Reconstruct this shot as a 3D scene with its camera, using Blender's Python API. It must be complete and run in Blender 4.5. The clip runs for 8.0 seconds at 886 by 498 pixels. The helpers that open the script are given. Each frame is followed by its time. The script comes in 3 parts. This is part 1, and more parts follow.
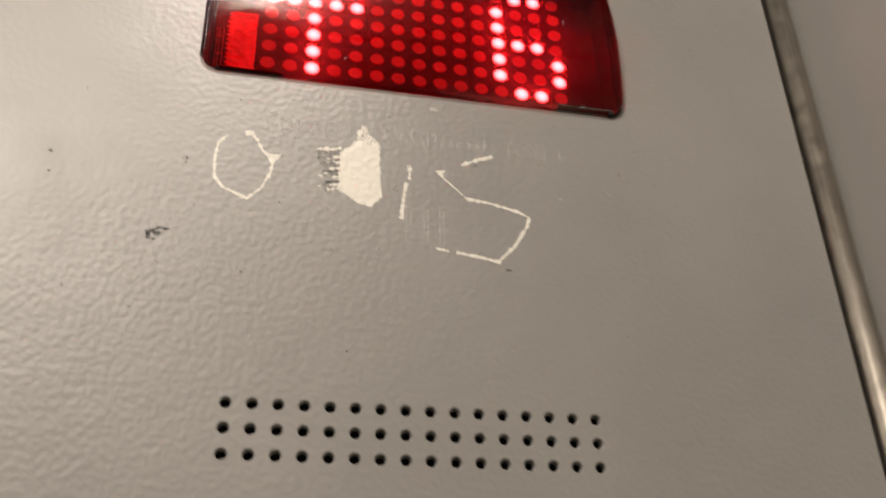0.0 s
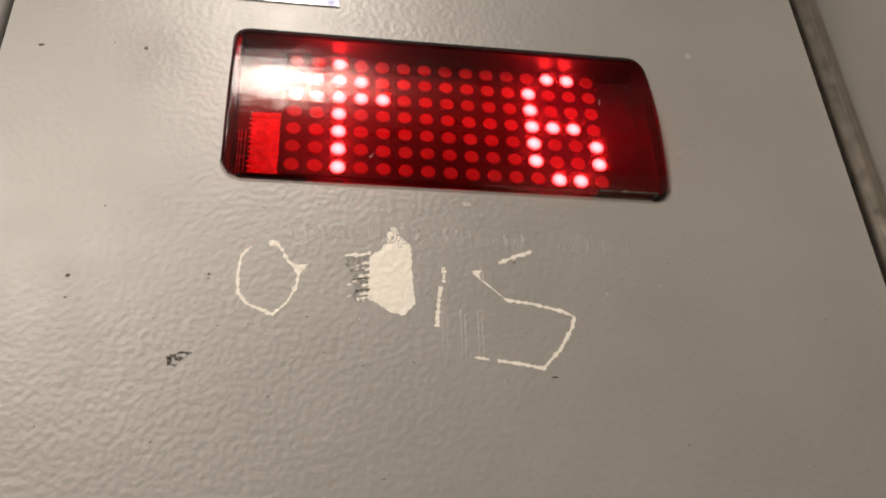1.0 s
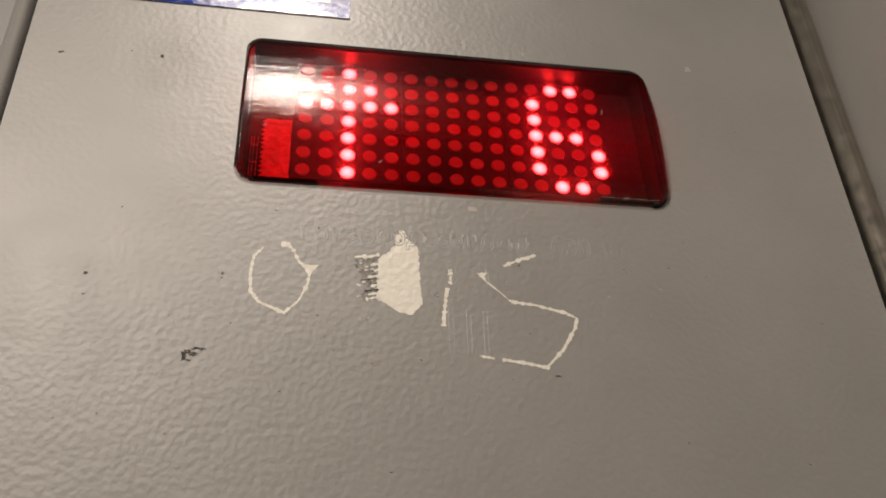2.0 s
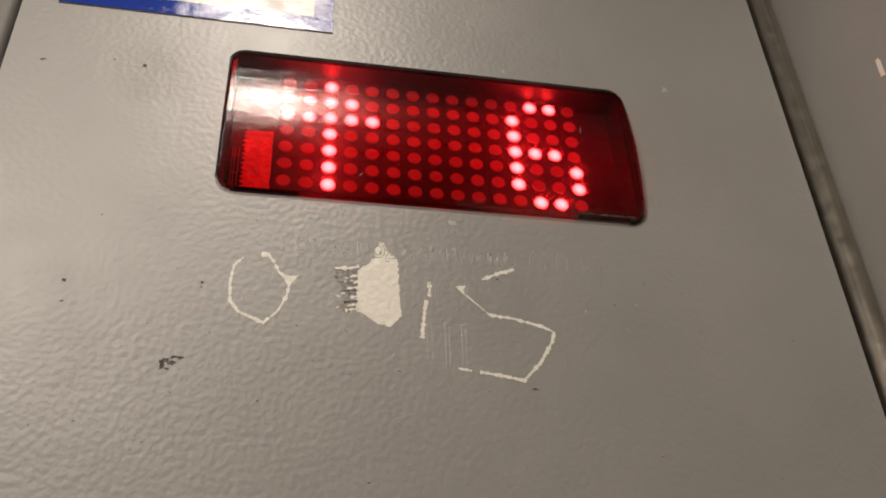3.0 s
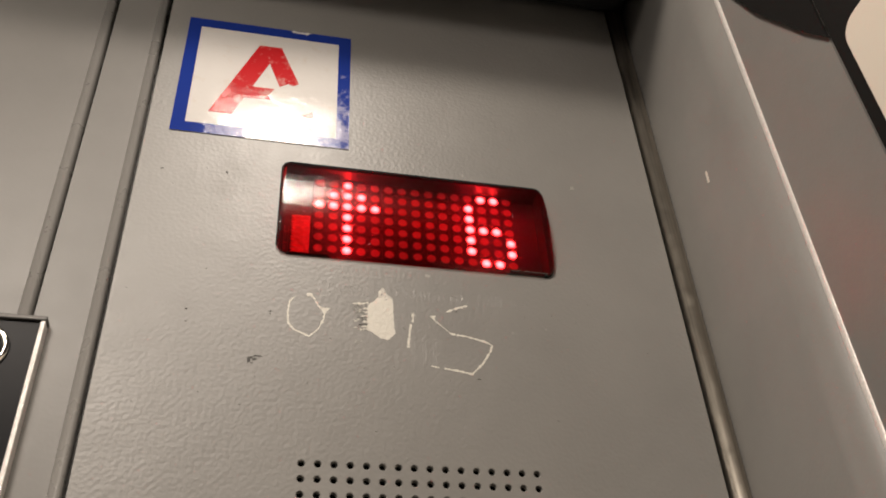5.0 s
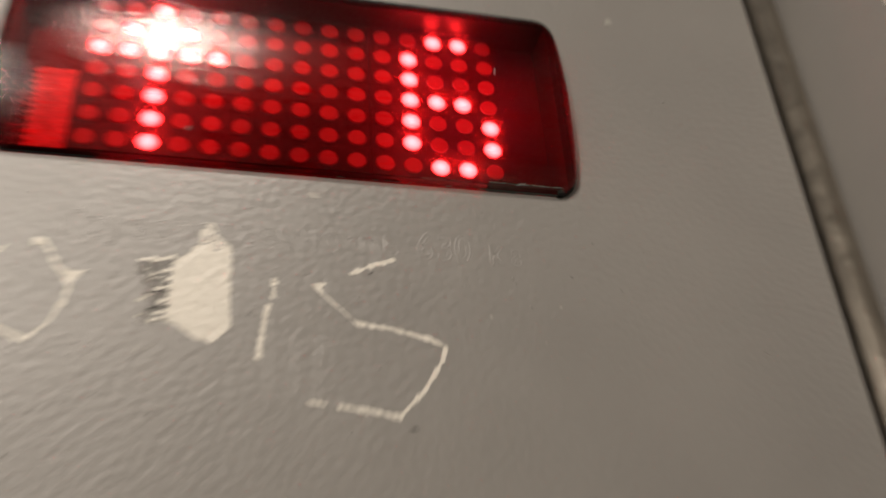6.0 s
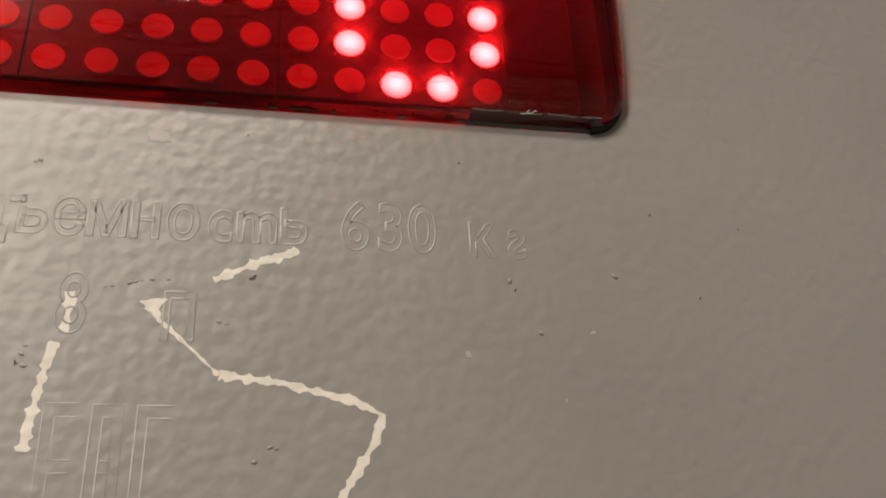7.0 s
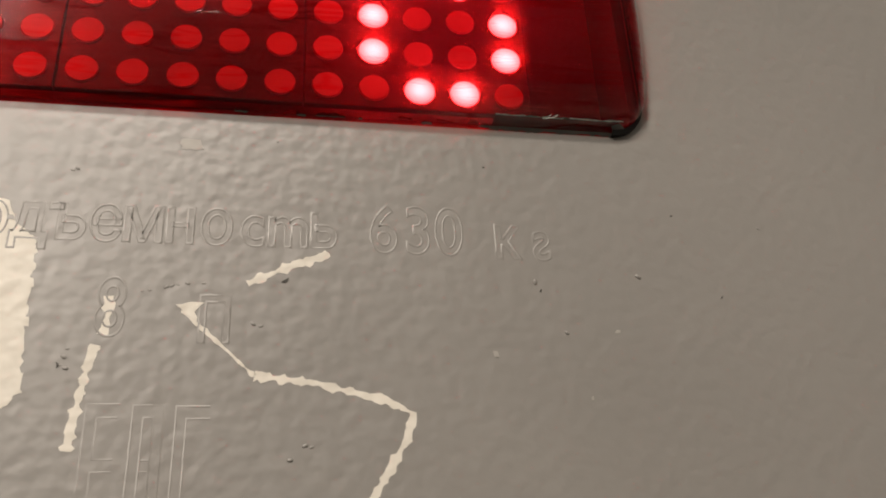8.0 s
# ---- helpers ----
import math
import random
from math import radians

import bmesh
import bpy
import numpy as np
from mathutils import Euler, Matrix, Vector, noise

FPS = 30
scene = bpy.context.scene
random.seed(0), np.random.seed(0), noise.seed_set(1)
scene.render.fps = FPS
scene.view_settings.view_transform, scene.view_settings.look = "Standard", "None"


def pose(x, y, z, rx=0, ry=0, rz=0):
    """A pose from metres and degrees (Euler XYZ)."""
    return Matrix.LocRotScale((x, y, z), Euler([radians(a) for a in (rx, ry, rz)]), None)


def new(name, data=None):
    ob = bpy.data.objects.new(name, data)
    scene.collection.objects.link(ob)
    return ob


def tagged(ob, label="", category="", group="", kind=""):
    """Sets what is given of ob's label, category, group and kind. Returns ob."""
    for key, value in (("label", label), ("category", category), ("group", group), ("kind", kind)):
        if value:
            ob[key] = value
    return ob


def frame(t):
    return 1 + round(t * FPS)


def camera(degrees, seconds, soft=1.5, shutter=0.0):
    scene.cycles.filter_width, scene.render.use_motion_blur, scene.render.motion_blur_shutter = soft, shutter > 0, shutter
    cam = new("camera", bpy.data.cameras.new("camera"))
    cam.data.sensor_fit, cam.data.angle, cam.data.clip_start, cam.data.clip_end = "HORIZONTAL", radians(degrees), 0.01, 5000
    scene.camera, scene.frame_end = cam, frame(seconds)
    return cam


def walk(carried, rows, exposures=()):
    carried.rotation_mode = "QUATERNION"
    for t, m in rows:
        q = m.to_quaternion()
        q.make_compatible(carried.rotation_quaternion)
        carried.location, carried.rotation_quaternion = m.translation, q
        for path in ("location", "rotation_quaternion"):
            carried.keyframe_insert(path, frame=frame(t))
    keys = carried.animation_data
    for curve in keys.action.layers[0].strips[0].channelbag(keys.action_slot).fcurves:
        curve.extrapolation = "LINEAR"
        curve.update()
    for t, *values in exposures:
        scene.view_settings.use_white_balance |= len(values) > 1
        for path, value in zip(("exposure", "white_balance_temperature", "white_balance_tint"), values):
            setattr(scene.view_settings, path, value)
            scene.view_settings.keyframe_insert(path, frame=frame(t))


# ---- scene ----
from mathutils.geometry import tessellate_polygon

cam = camera(51.81, 8.0, soft=1.8, shutter=0.5)
PATH = [
    (0.0, -0.0535, -0.2428, 1.5181, 118.84, 1.50, -12.74),
    (0.5, -0.0560, -0.2349, 1.5388, 119.66, 2.53, -9.96),
    (1.0, -0.0475, -0.2374, 1.5431, 121.77, 2.34, -8.66),
    (1.2, -0.0445, -0.2384, 1.5411, 122.18, 2.11, -8.32),
    (2.3, -0.0537, -0.2407, 1.5326, 123.49, 2.06, -9.84),
    (2.5, -0.0542, -0.2404, 1.5319, 123.77, 2.16, -10.50),
    (3.0, -0.0532, -0.2413, 1.5314, 124.15, 2.24, -10.85),
    (3.5, -0.0599, -0.2569, 1.5199, 124.74, 2.41, -11.51),
    (3.7, -0.0723, -0.3125, 1.4867, 124.84, 2.29, -11.79),
    (3.8, -0.0781, -0.3383, 1.4719, 125.05, 2.30, -11.77),
    (4.0, -0.0745, -0.3618, 1.4466, 126.25, 2.11, -11.16),
    (4.2, -0.0739, -0.3734, 1.4356, 127.28, 2.34, -11.36),
    (5.3, -0.0850, -0.3603, 1.4274, 128.41, 2.96, -12.37),
    (5.5, -0.0735, -0.3328, 1.4478, 127.36, 3.09, -12.27),
    (5.7, -0.0568, -0.2781, 1.4926, 125.51, 3.38, -12.36),
    (5.8, -0.0468, -0.2464, 1.5213, 124.07, 3.36, -12.74),
    (5.9, -0.0280, -0.2119, 1.5530, 122.72, 3.44, -12.93),
    (6.0, -0.0133, -0.1854, 1.5797, 121.45, 3.28, -12.66),
    (6.2, 0.0015, -0.1459, 1.6156, 119.96, 2.79, -11.70),
    (6.5, 0.0152, -0.1224, 1.6318, 117.92, 2.44, -10.76),
    (7.0, 0.0199, -0.1130, 1.6378, 116.01, 2.26, -10.52),
    (7.5, 0.0184, -0.1137, 1.6373, 116.02, 2.33, -10.33),
    (8.0, 0.0171, -0.1149, 1.6362, 116.41, 2.51, -9.69),
]
walk(cam, [(t, pose(x, y, z, rx, ry, rz)) for t, x, y, z, rx, ry, rz in PATH],
     exposures=[(0.0, 0.34), (0.5, 0.23), (1.0, 0.23), (2.5, -0.09), (4.0, -0.07), (5.5, 0.06), (6.0, 0.0), (6.5, -0.03), (7.0, 0.14), (8.0, 0.18)])

# ---- light ----
ZC = 1.75          # height of the middle of the floor indicator
CEIL = 2.10
world = bpy.data.worlds.new("world")
scene.world = world
world.use_nodes = True
world.node_tree.nodes["Background"].inputs[0].default_value = (0.9, 0.8, 0.7, 1)
world.node_tree.nodes["Background"].inputs[1].default_value = 0.02

# the third lamp is an added fill, set where no surface mirrors it
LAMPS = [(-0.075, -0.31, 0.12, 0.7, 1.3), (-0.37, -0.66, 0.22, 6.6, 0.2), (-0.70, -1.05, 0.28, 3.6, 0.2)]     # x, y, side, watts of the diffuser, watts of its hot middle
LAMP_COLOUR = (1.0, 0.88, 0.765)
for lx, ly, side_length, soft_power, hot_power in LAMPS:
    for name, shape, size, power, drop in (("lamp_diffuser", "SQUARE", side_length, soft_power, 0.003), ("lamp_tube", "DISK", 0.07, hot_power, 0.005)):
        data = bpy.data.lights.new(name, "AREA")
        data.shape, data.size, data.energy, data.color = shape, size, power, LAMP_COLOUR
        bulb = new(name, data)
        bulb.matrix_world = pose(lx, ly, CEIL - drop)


# ---- materials ----
def nodes_of(name):
    m = bpy.data.materials.new(name)
    m.use_nodes = True
    t = m.node_tree
    return m, t, t.nodes["Principled BSDF"], t.links


def add(t, kind, **values):
    n = t.nodes.new(kind)
    for k, v in values.items():
        n.inputs[k].default_value = v
    return n


def ramp(t, low, high, a, b):
    r = t.nodes.new("ShaderNodeValToRGB")
    r.color_ramp.elements[0].position, r.color_ramp.elements[1].position = low, high
    r.color_ramp.elements[0].color, r.color_ramp.elements[1].color = (*a, 1), (*b, 1)
    return r


def coords(t, stretch=(1, 1, 1)):
    c, m = t.nodes.new("ShaderNodeTexCoord"), t.nodes.new("ShaderNodeMapping")
    m.inputs["Scale"].default_value = stretch
    t.links.new(c.outputs["Object"], m.inputs["Vector"])
    return m.outputs["Vector"]


def noise_tex(t, vec, scale, detail=3.0, rough=0.5):
    n = add(t, "ShaderNodeTexNoise", Scale=scale, Detail=detail, Roughness=rough)
    t.links.new(vec, n.inputs["Vector"])
    return n.outputs["Fac"]


def bumped(t, bsdf, fac, strength, distance, before=None):
    b = add(t, "ShaderNodeBump", Strength=strength, Distance=distance)
    t.links.new(fac, b.inputs["Height"])
    if before:
        t.links.new(before.outputs["Normal"], b.inputs["Normal"])
    t.links.new(b.outputs["Normal"], bsdf.inputs["Normal"])
    return b


def painted(name, base, rough=0.41, relief=1.0, grime=0.12, smudges=(), gloss=0.5):
    """Thick sprayed enamel with an orange-peel skin, faint clouds of dirt."""
    m, t, b, links = nodes_of(name)
    v = coords(t)
    clouds = noise_tex(t, v, 9, 5, 0.6)
    dark = tuple(c * (1 - grime) for c in base)
    r = ramp(t, 0.35, 0.65, dark, base)
    links.new(clouds, r.inputs["Fac"])
    colour = r.outputs["Color"]
    for place, size, depth in smudges:
        far = t.nodes.new("ShaderNodeVectorMath")
        far.operation, far.inputs[1].default_value = "DISTANCE", place
        warp = t.nodes.new("ShaderNodeVectorMath")
        warp.operation = "MULTIPLY_ADD"
        wob = add(t, "ShaderNodeTexNoise", Scale=90.0, Detail=4.0)
        links.new(v, wob.inputs["Vector"])
        links.new(wob.outputs["Color"], warp.inputs[0])
        warp.inputs[1].default_value = (0.012, 0.0, 0.012)
        links.new(v, warp.inputs[2])
        links.new(warp.outputs[0], far.inputs[0])
        dim = add(t, "ShaderNodeMapRange", **{"From Min": 0.0, "From Max": size, "To Min": depth, "To Max": 0.0})
        links.new(far.outputs["Value"], dim.inputs["Value"])
        dirt = t.nodes.new("ShaderNodeMix")
        dirt.data_type = "RGBA"
        links.new(dim.outputs["Result"], dirt.inputs["Factor"])
        links.new(colour, dirt.inputs["A"])
        dirt.inputs["B"].default_value = (0.12, 0.11, 0.09, 1)
        colour = dirt.outputs["Result"]
    links.new(colour, b.inputs["Base Color"])
    rr = add(t, "ShaderNodeMapRange", **{"To Min": rough - 0.05, "To Max": rough + 0.08})
    links.new(noise_tex(t, v, 60, 4), rr.inputs["Value"])
    links.new(rr.outputs["Result"], b.inputs["Roughness"])
    one = bumped(t, b, noise_tex(t, v, 500, 0.8, 0.4), 0.21 * relief, 0.0006)
    two = bumped(t, b, noise_tex(t, v, 170, 1.0, 0.4), 0.06 * relief, 0.0009, one)
    bumped(t, b, noise_tex(t, v, 22, 2), 0.15 * relief, 0.002, two)
    b.inputs["Specular IOR Level"].default_value = gloss
    return m


def plain(name, base, rough=0.5, metal=0.0, vary=0.15, scale=40, bump=0.0):
    m, t, b, links = nodes_of(name)
    v = coords(t)
    r = ramp(t, 0.3, 0.7, tuple(c * (1 - vary) for c in base), base)
    n = noise_tex(t, v, scale, 5, 0.6)
    links.new(n, r.inputs["Fac"])
    links.new(r.outputs["Color"], b.inputs["Base Color"])
    b.inputs["Roughness"].default_value, b.inputs["Metallic"].default_value = rough, metal
    if bump:
        bumped(t, b, noise_tex(t, v, scale * 6, 3), bump, 0.0004)
    return m


def brushed(name, base, rough):
    """Drawn metal, streaked along the vertical, with dull spots."""
    m, t, b, links = nodes_of(name)
    v = coords(t, (900, 900, 9))
    r = ramp(t, 0.3, 0.7, tuple(c * 0.7 for c in base), base)
    links.new(noise_tex(t, v, 1, 4), r.inputs["Fac"])
    links.new(r.outputs["Color"], b.inputs["Base Color"])
    rr = add(t, "ShaderNodeMapRange", **{"To Min": rough - 0.1, "To Max": rough + 0.2})
    links.new(noise_tex(t, coords(t), 160, 5, 0.7), rr.inputs["Value"])
    links.new(rr.outputs["Result"], b.inputs["Roughness"])
    b.inputs["Metallic"].default_value = 1.0
    bumped(t, b, noise_tex(t, coords(t), 260, 3), 0.15, 0.0005)
    return m


def red_lens():
    """Clear red acrylic: tinted see-through with a gloss that shows fine level scratches."""
    m, t, b, links = nodes_of("red_acrylic")
    t.nodes.remove(b)
    out = t.nodes["Material Output"]
    see = add(t, "ShaderNodeBsdfTransparent", Color=(0.96, 0.015, 0.028, 1))
    sharp = add(t, "ShaderNodeBsdfGlossy", Color=(1, 1, 1, 1), Roughness=0.10)
    wide = add(t, "ShaderNodeBsdfGlossy", Color=(1, 1, 1, 1), Roughness=0.25)
    streak = noise_tex(t, coords(t, (18, 1, 380)), 1, 2, 0.5)
    bump = add(t, "ShaderNodeBump", Strength=0.2, Distance=0.0005)
    links.new(streak, bump.inputs["Height"])
    fine = add(t, "ShaderNodeBump", Strength=1.0, Distance=0.00007)
    links.new(noise_tex(t, coords(t, (60, 1, 2600)), 1, 2, 0.5), fine.inputs["Height"])
    links.new(bump.outputs["Normal"], fine.inputs["Normal"])
    links.new(fine.outputs["Normal"], sharp.inputs["Normal"])
    links.new(bump.outputs["Normal"], wide.inputs["Normal"])
    fres = add(t, "ShaderNodeFresnel", IOR=1.45)
    both, mix = t.nodes.new("ShaderNodeMixShader"), t.nodes.new("ShaderNodeMixShader")
    both.inputs[0].default_value = 0.22
    links.new(sharp.outputs[0], both.inputs[1])
    links.new(wide.outputs[0], both.inputs[2])
    mid = add(t, "ShaderNodeMath")
    mid.operation, mid.inputs[1].default_value = "SUBTRACT", 0.5
    links.new(noise_tex(t, coords(t, (45, 1, 520)), 1, 1, 0.5), mid.inputs[0])
    size = t.nodes.new("ShaderNodeMath")
    size.operation = "ABSOLUTE"
    links.new(mid.outputs[0], size.inputs[0])
    groove = add(t, "ShaderNodeMapRange", **{"From Min": 0.004, "From Max": 0.03, "To Min": 0.12, "To Max": 1.0})
    links.new(size.outputs[0], groove.inputs["Value"])
    gloss = t.nodes.new("ShaderNodeMath")
    gloss.operation = "MULTIPLY"
    links.new(fres.outputs[0], gloss.inputs[0])
    links.new(groove.outputs["Result"], gloss.inputs[1])
    links.new(gloss.outputs[0], mix.inputs[0])
    haze = add(t, "ShaderNodeBsdfTranslucent", Color=(1.0, 0.008, 0.05, 1))
    body = t.nodes.new("ShaderNodeMixShader")
    body.inputs[0].default_value = 0.02
    links.new(see.outputs[0], body.inputs[1])
    links.new(haze.outputs[0], body.inputs[2])
    links.new(body.outputs[0], mix.inputs[1])
    links.new(both.outputs[0], mix.inputs[2])
    links.new(mix.outputs[0], out.inputs["Surface"])
    return m


def glowing(name, colour, strength, radius):
    """A lit diode: hot in its middle, weaker towards the rim."""
    m, t, b, links = nodes_of(name)
    b.inputs["Base Color"].default_value = (0.8, 0.75, 0.7, 1)
    b.inputs["Emission Color"].default_value = (*colour, 1)
    c, far = t.nodes.new("ShaderNodeTexCoord"), t.nodes.new("ShaderNodeVectorMath")
    far.operation = "LENGTH"
    links.new(c.outputs["Object"], far.inputs[0])
    fall = add(t, "ShaderNodeMapRange", **{"From Min": radius * 0.25, "From Max": radius, "To Min": strength, "To Max": strength * 0.28})
    links.new(far.outputs["Value"], fall.inputs["Value"])
    links.new(fall.outputs["Result"], b.inputs["Emission Strength"])
    return m


def worn_print(name, base, bare, low, high, corner=None):
    """Glossy printed film, rubbed through in patches, paler round one corner from wear and painted glare."""
    m, t, b, links = nodes_of(name)
    v = coords(t)
    r = ramp(t, low, high, base, bare)
    fac = noise_tex(t, v, 70, 6, 0.7)
    if corner:
        far = t.nodes.new("ShaderNodeVectorMath")
        far.operation = "DISTANCE"
        far.inputs[1].default_value = corner
        links.new(v, far.inputs[0])
        near = add(t, "ShaderNodeMapRange", **{"From Min": 0.015, "From Max": 0.085, "To Min": 0.24, "To Max": 0.0})
        links.new(far.outputs["Value"], near.inputs["Value"])
        total = t.nodes.new("ShaderNodeMath")
        links.new(fac, total.inputs[0])
        links.new(near.outputs["Result"], total.inputs[1])
        fac = total.outputs[0]
    links.new(fac, r.inputs["Fac"])
    links.new(r.outputs["Color"], b.inputs["Base Color"])
    b.inputs["Roughness"].default_value = 0.10
    b.inputs["Specular IOR Level"].default_value = 0.4
    one = bumped(t, b, noise_tex(t, v, 45, 3), 0.3, 0.002)
    bumped(t, b, noise_tex(t, v, 500, 3), 0.15, 0.0003, one)
    return m


GREY = (0.265, 0.256, 0.240)
PAINT = painted("grey_enamel", GREY, 0.43, 1.25, gloss=0.85, smudges=(((-0.092, 0.0, ZC + 0.021), 0.02, 0.6), ((-0.125, 0.0, ZC - 0.085), 0.02, 0.15)))
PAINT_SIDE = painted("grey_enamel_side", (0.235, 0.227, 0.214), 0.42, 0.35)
PAINT_BEAD = painted("grey_enamel_bead", (0.255, 0.246, 0.232), 0.27, 0.2, gloss=0.8)
PRIMER = painted("cream_primer", (0.76, 0.73, 0.65), 0.5, 2.2, 0.1)
STEEL = brushed("drawn_steel", (0.60, 0.55, 0.47), 0.30)
BARE = plain("bare_scraped_steel", (0.50, 0.49, 0.46), 0.3, 0.45, 0.7, 700, 1.0)
RIM = plain("worn_dark_paint", (0.085, 0.082, 0.070), 0.45, 0, 0.5, 300)
SCRAPED = plain("dark_scrape", (0.13, 0.125, 0.115), 0.4, 0.3, 0.7, 700, 0.8)
FAINT = plain("thin_paint_chip", (0.41, 0.395, 0.365), 0.5, 0, 0.15, 300)
CHROME = plain("polished_chrome", (0.85, 0.82, 0.76), 0.12, 1.0, 0.05, 60)
BLACK = plain("black_plastic", (0.018, 0.018, 0.019), 0.35, 0, 0.2, 80)
GLOSS_BLACK = plain("gloss_black_plate", (0.012, 0.012, 0.014), 0.3, 0, 0.2, 30)
GLOSS_BLACK.node_tree.nodes["Principled BSDF"].inputs["Specular IOR Level"].default_value = 0.06
DARK = plain("dark_void", (0.01, 0.01, 0.01), 0.9)
RUBBER = plain("black_rubber", (0.008, 0.0075, 0.007), 0.75)
RUBBER.node_tree.nodes["Principled BSDF"].inputs["Specular IOR Level"].default_value = 0.15
LENS = red_lens()
BOARD = plain("dark_circuit_board", (0.030, 0.024, 0.024), 0.5, 0, 0.3, 200)
DOT_OFF = plain("milky_led_dot", (0.46, 0.42, 0.40), 0.45, 0, 0.12, 150)
DOT_ON = glowing("lit_led_dot", (1.0, 0.95, 0.55), 62.0, 0.0025)
TAPE = plain("red_tape", (0.9, 0.8, 0.75), 0.4, 0, 0.5, 420, 0.8)
WHITE_FILM = worn_print("white_sticker_film", (0.80, 0.77, 0.74), (0.76, 0.70, 0.64), 0.55, 0.7)
BLUE_FILM = worn_print("blue_print", (0.018, 0.045, 0.30), (0.42, 0.42, 0.60), 0.66, 0.80, (-0.045, 0, ZC + 0.045))
# fading of the red includes lamp glare put into the colour
RED_FILM = worn_print("red_print", (0.62, 0.025, 0.03), (0.72, 0.42, 0.38), 0.64, 0.80, (-0.055, 0, ZC + 0.062))
DULL = plain("dull_grey_metal", (0.13, 0.125, 0.12), 0.5, 0.5, 0.2, 200)
# pale base stands for the highlight on the fold and the plate strip
EDGE_SHINE = plain("painted_edge_shine", (0.86, 0.82, 0.78), 0.32, 0.25, 0.25, 500, 0.4)
CREAM = plain("cream_board", (0.78, 0.72, 0.62), 0.4, 0, 0.06, 8)
FLOOR_MAT = plain("speckled_linoleum", (0.07, 0.06, 0.05), 0.5, 0, 0.5, 120, 0.2)
CEILING_MAT = plain("ceiling_white", (0.55, 0.53, 0.5), 0.5, 0, 0.1, 10)
WALL_MAT = painted("wall_enamel", (0.14, 0.134, 0.126), 0.45, 0.4)


# ---- mesh helpers ----
def part(name, bm, material, parent=None, label="", smooth=False):
    me = bpy.data.meshes.new(name)
    bm.normal_update()
    bm.to_mesh(me)
    bm.free()
    if smooth:
        for p in me.polygons:
            p.use_smooth = len(p.vertices) <= 4        # end caps stay flat
    me.materials.append(material)
    ob = new(name, me)
    if parent:
        ob.parent = parent
    if label:
        ob["label"] = label
    return ob


def box(bm, x0, x1, y0, y1, z0, z1):
    r = bmesh.ops.create_cube(bm, size=1, matrix=Matrix.Translation(((x0 + x1) / 2, (y0 + y1) / 2, (z0 + z1) / 2)) @ Matrix.Diagonal((x1 - x0, y1 - y0, z1 - z0, 1)))
    return r["verts"]


def boxed(x0, x1, y0, y1, z0, z1, bevel=0.0):
    bm = bmesh.new()
    box(bm, x0, x1, y0, y1, z0, z1)
    if bevel:
        bmesh.ops.bevel(bm, geom=bm.edges[:], offset=bevel, segments=2, profile=0.5, affect="EDGES")
    return bm


def prism(bm, outline, y0, y1):
    """A flat outline in x, z drawn out from y0 (back) to y1 (front)."""
    back, front = [bm.verts.new((x, y0, z)) for x, z in outline], [bm.verts.new((x, y1, z)) for x, z in outline]
    n = len(outline)
    bm.faces.new(front)
    bm.faces.new(back[::-1])
    for i in range(n):
        bm.faces.new((front[i], back[i], back[(i + 1) % n], front[(i + 1) % n]))
    bmesh.ops.recalc_face_normals(bm, faces=bm.faces[:])
    return bm


def upright_profile(profile, z0, z1):
    """A closed outline in x, y drawn up from z0 to z1."""
    bm = bmesh.new()
    low, high = [bm.verts.new((x, y, z0)) for x, y in profile], [bm.verts.new((x, y, z1)) for x, y in profile]
    n = len(profile)
    bm.faces.new(low)
    bm.faces.new(high)
    for i in range(n):
        bm.faces.new((low[i], low[(i + 1) % n], high[(i + 1) % n], high[i]))
    bmesh.ops.recalc_face_normals(bm, faces=bm.faces[:])
    return bm


def rounded_rect(x0, x1, z0, z1, r, steps=7):
    pts = []
    for cx, cz, a0 in ((x1 - r, z1 - r, 0), (x0 + r, z1 - r, 90), (x0 + r, z0 + r, 180), (x1 - r, z0 + r, 270)):
        for i in range(steps + 1):
            a = radians(a0 + 90 * i / steps)
            pts.append((cx + r * math.cos(a), cz + r * math.sin(a)))
    return pts


def ragged_stroke(points, width, rng, y=-0.00003, step=0.00045, rough=0.28):
    """A scraped line: a strip along a bent path, with chipped uneven edges."""
    bm = bmesh.new()
    line = []
    for (ax, az), (bx, bz) in zip(points, points[1:]):
        n = max(2, int(math.hypot(bx - ax, bz - az) / step))
        line += [(ax + (bx - ax) * i / n, az + (bz - az) * i / n) for i in range(n)]
    line.append(points[-1])
    rows = []
    for i, (x, z) in enumerate(line):
        px, pz = line[max(0, i - 1)]
        qx, qz = line[min(len(line) - 1, i + 1)]
        d = math.hypot(qx - px, qz - pz) or 1
        nx, nz = -(qz - pz) / d, (qx - px) / d
        swell = 0.85 + 1.0 * noise.noise((x * 900, z * 900, 3.1))
        l, r = (width / 2 * swell * (1 + rough * rng.uniform(-1, 1.3)) for _ in (0, 1))
        rows.append((bm.verts.new((x + nx * l, y, z + nz * l)), bm.verts.new((x - nx * r, y, z - nz * r))))
    for a, b in zip(rows, rows[1:]):
        bm.faces.new((a[0], a[1], b[1], b[0]))
    bmesh.ops.recalc_face_normals(bm, faces=bm.faces[:])
    return bm


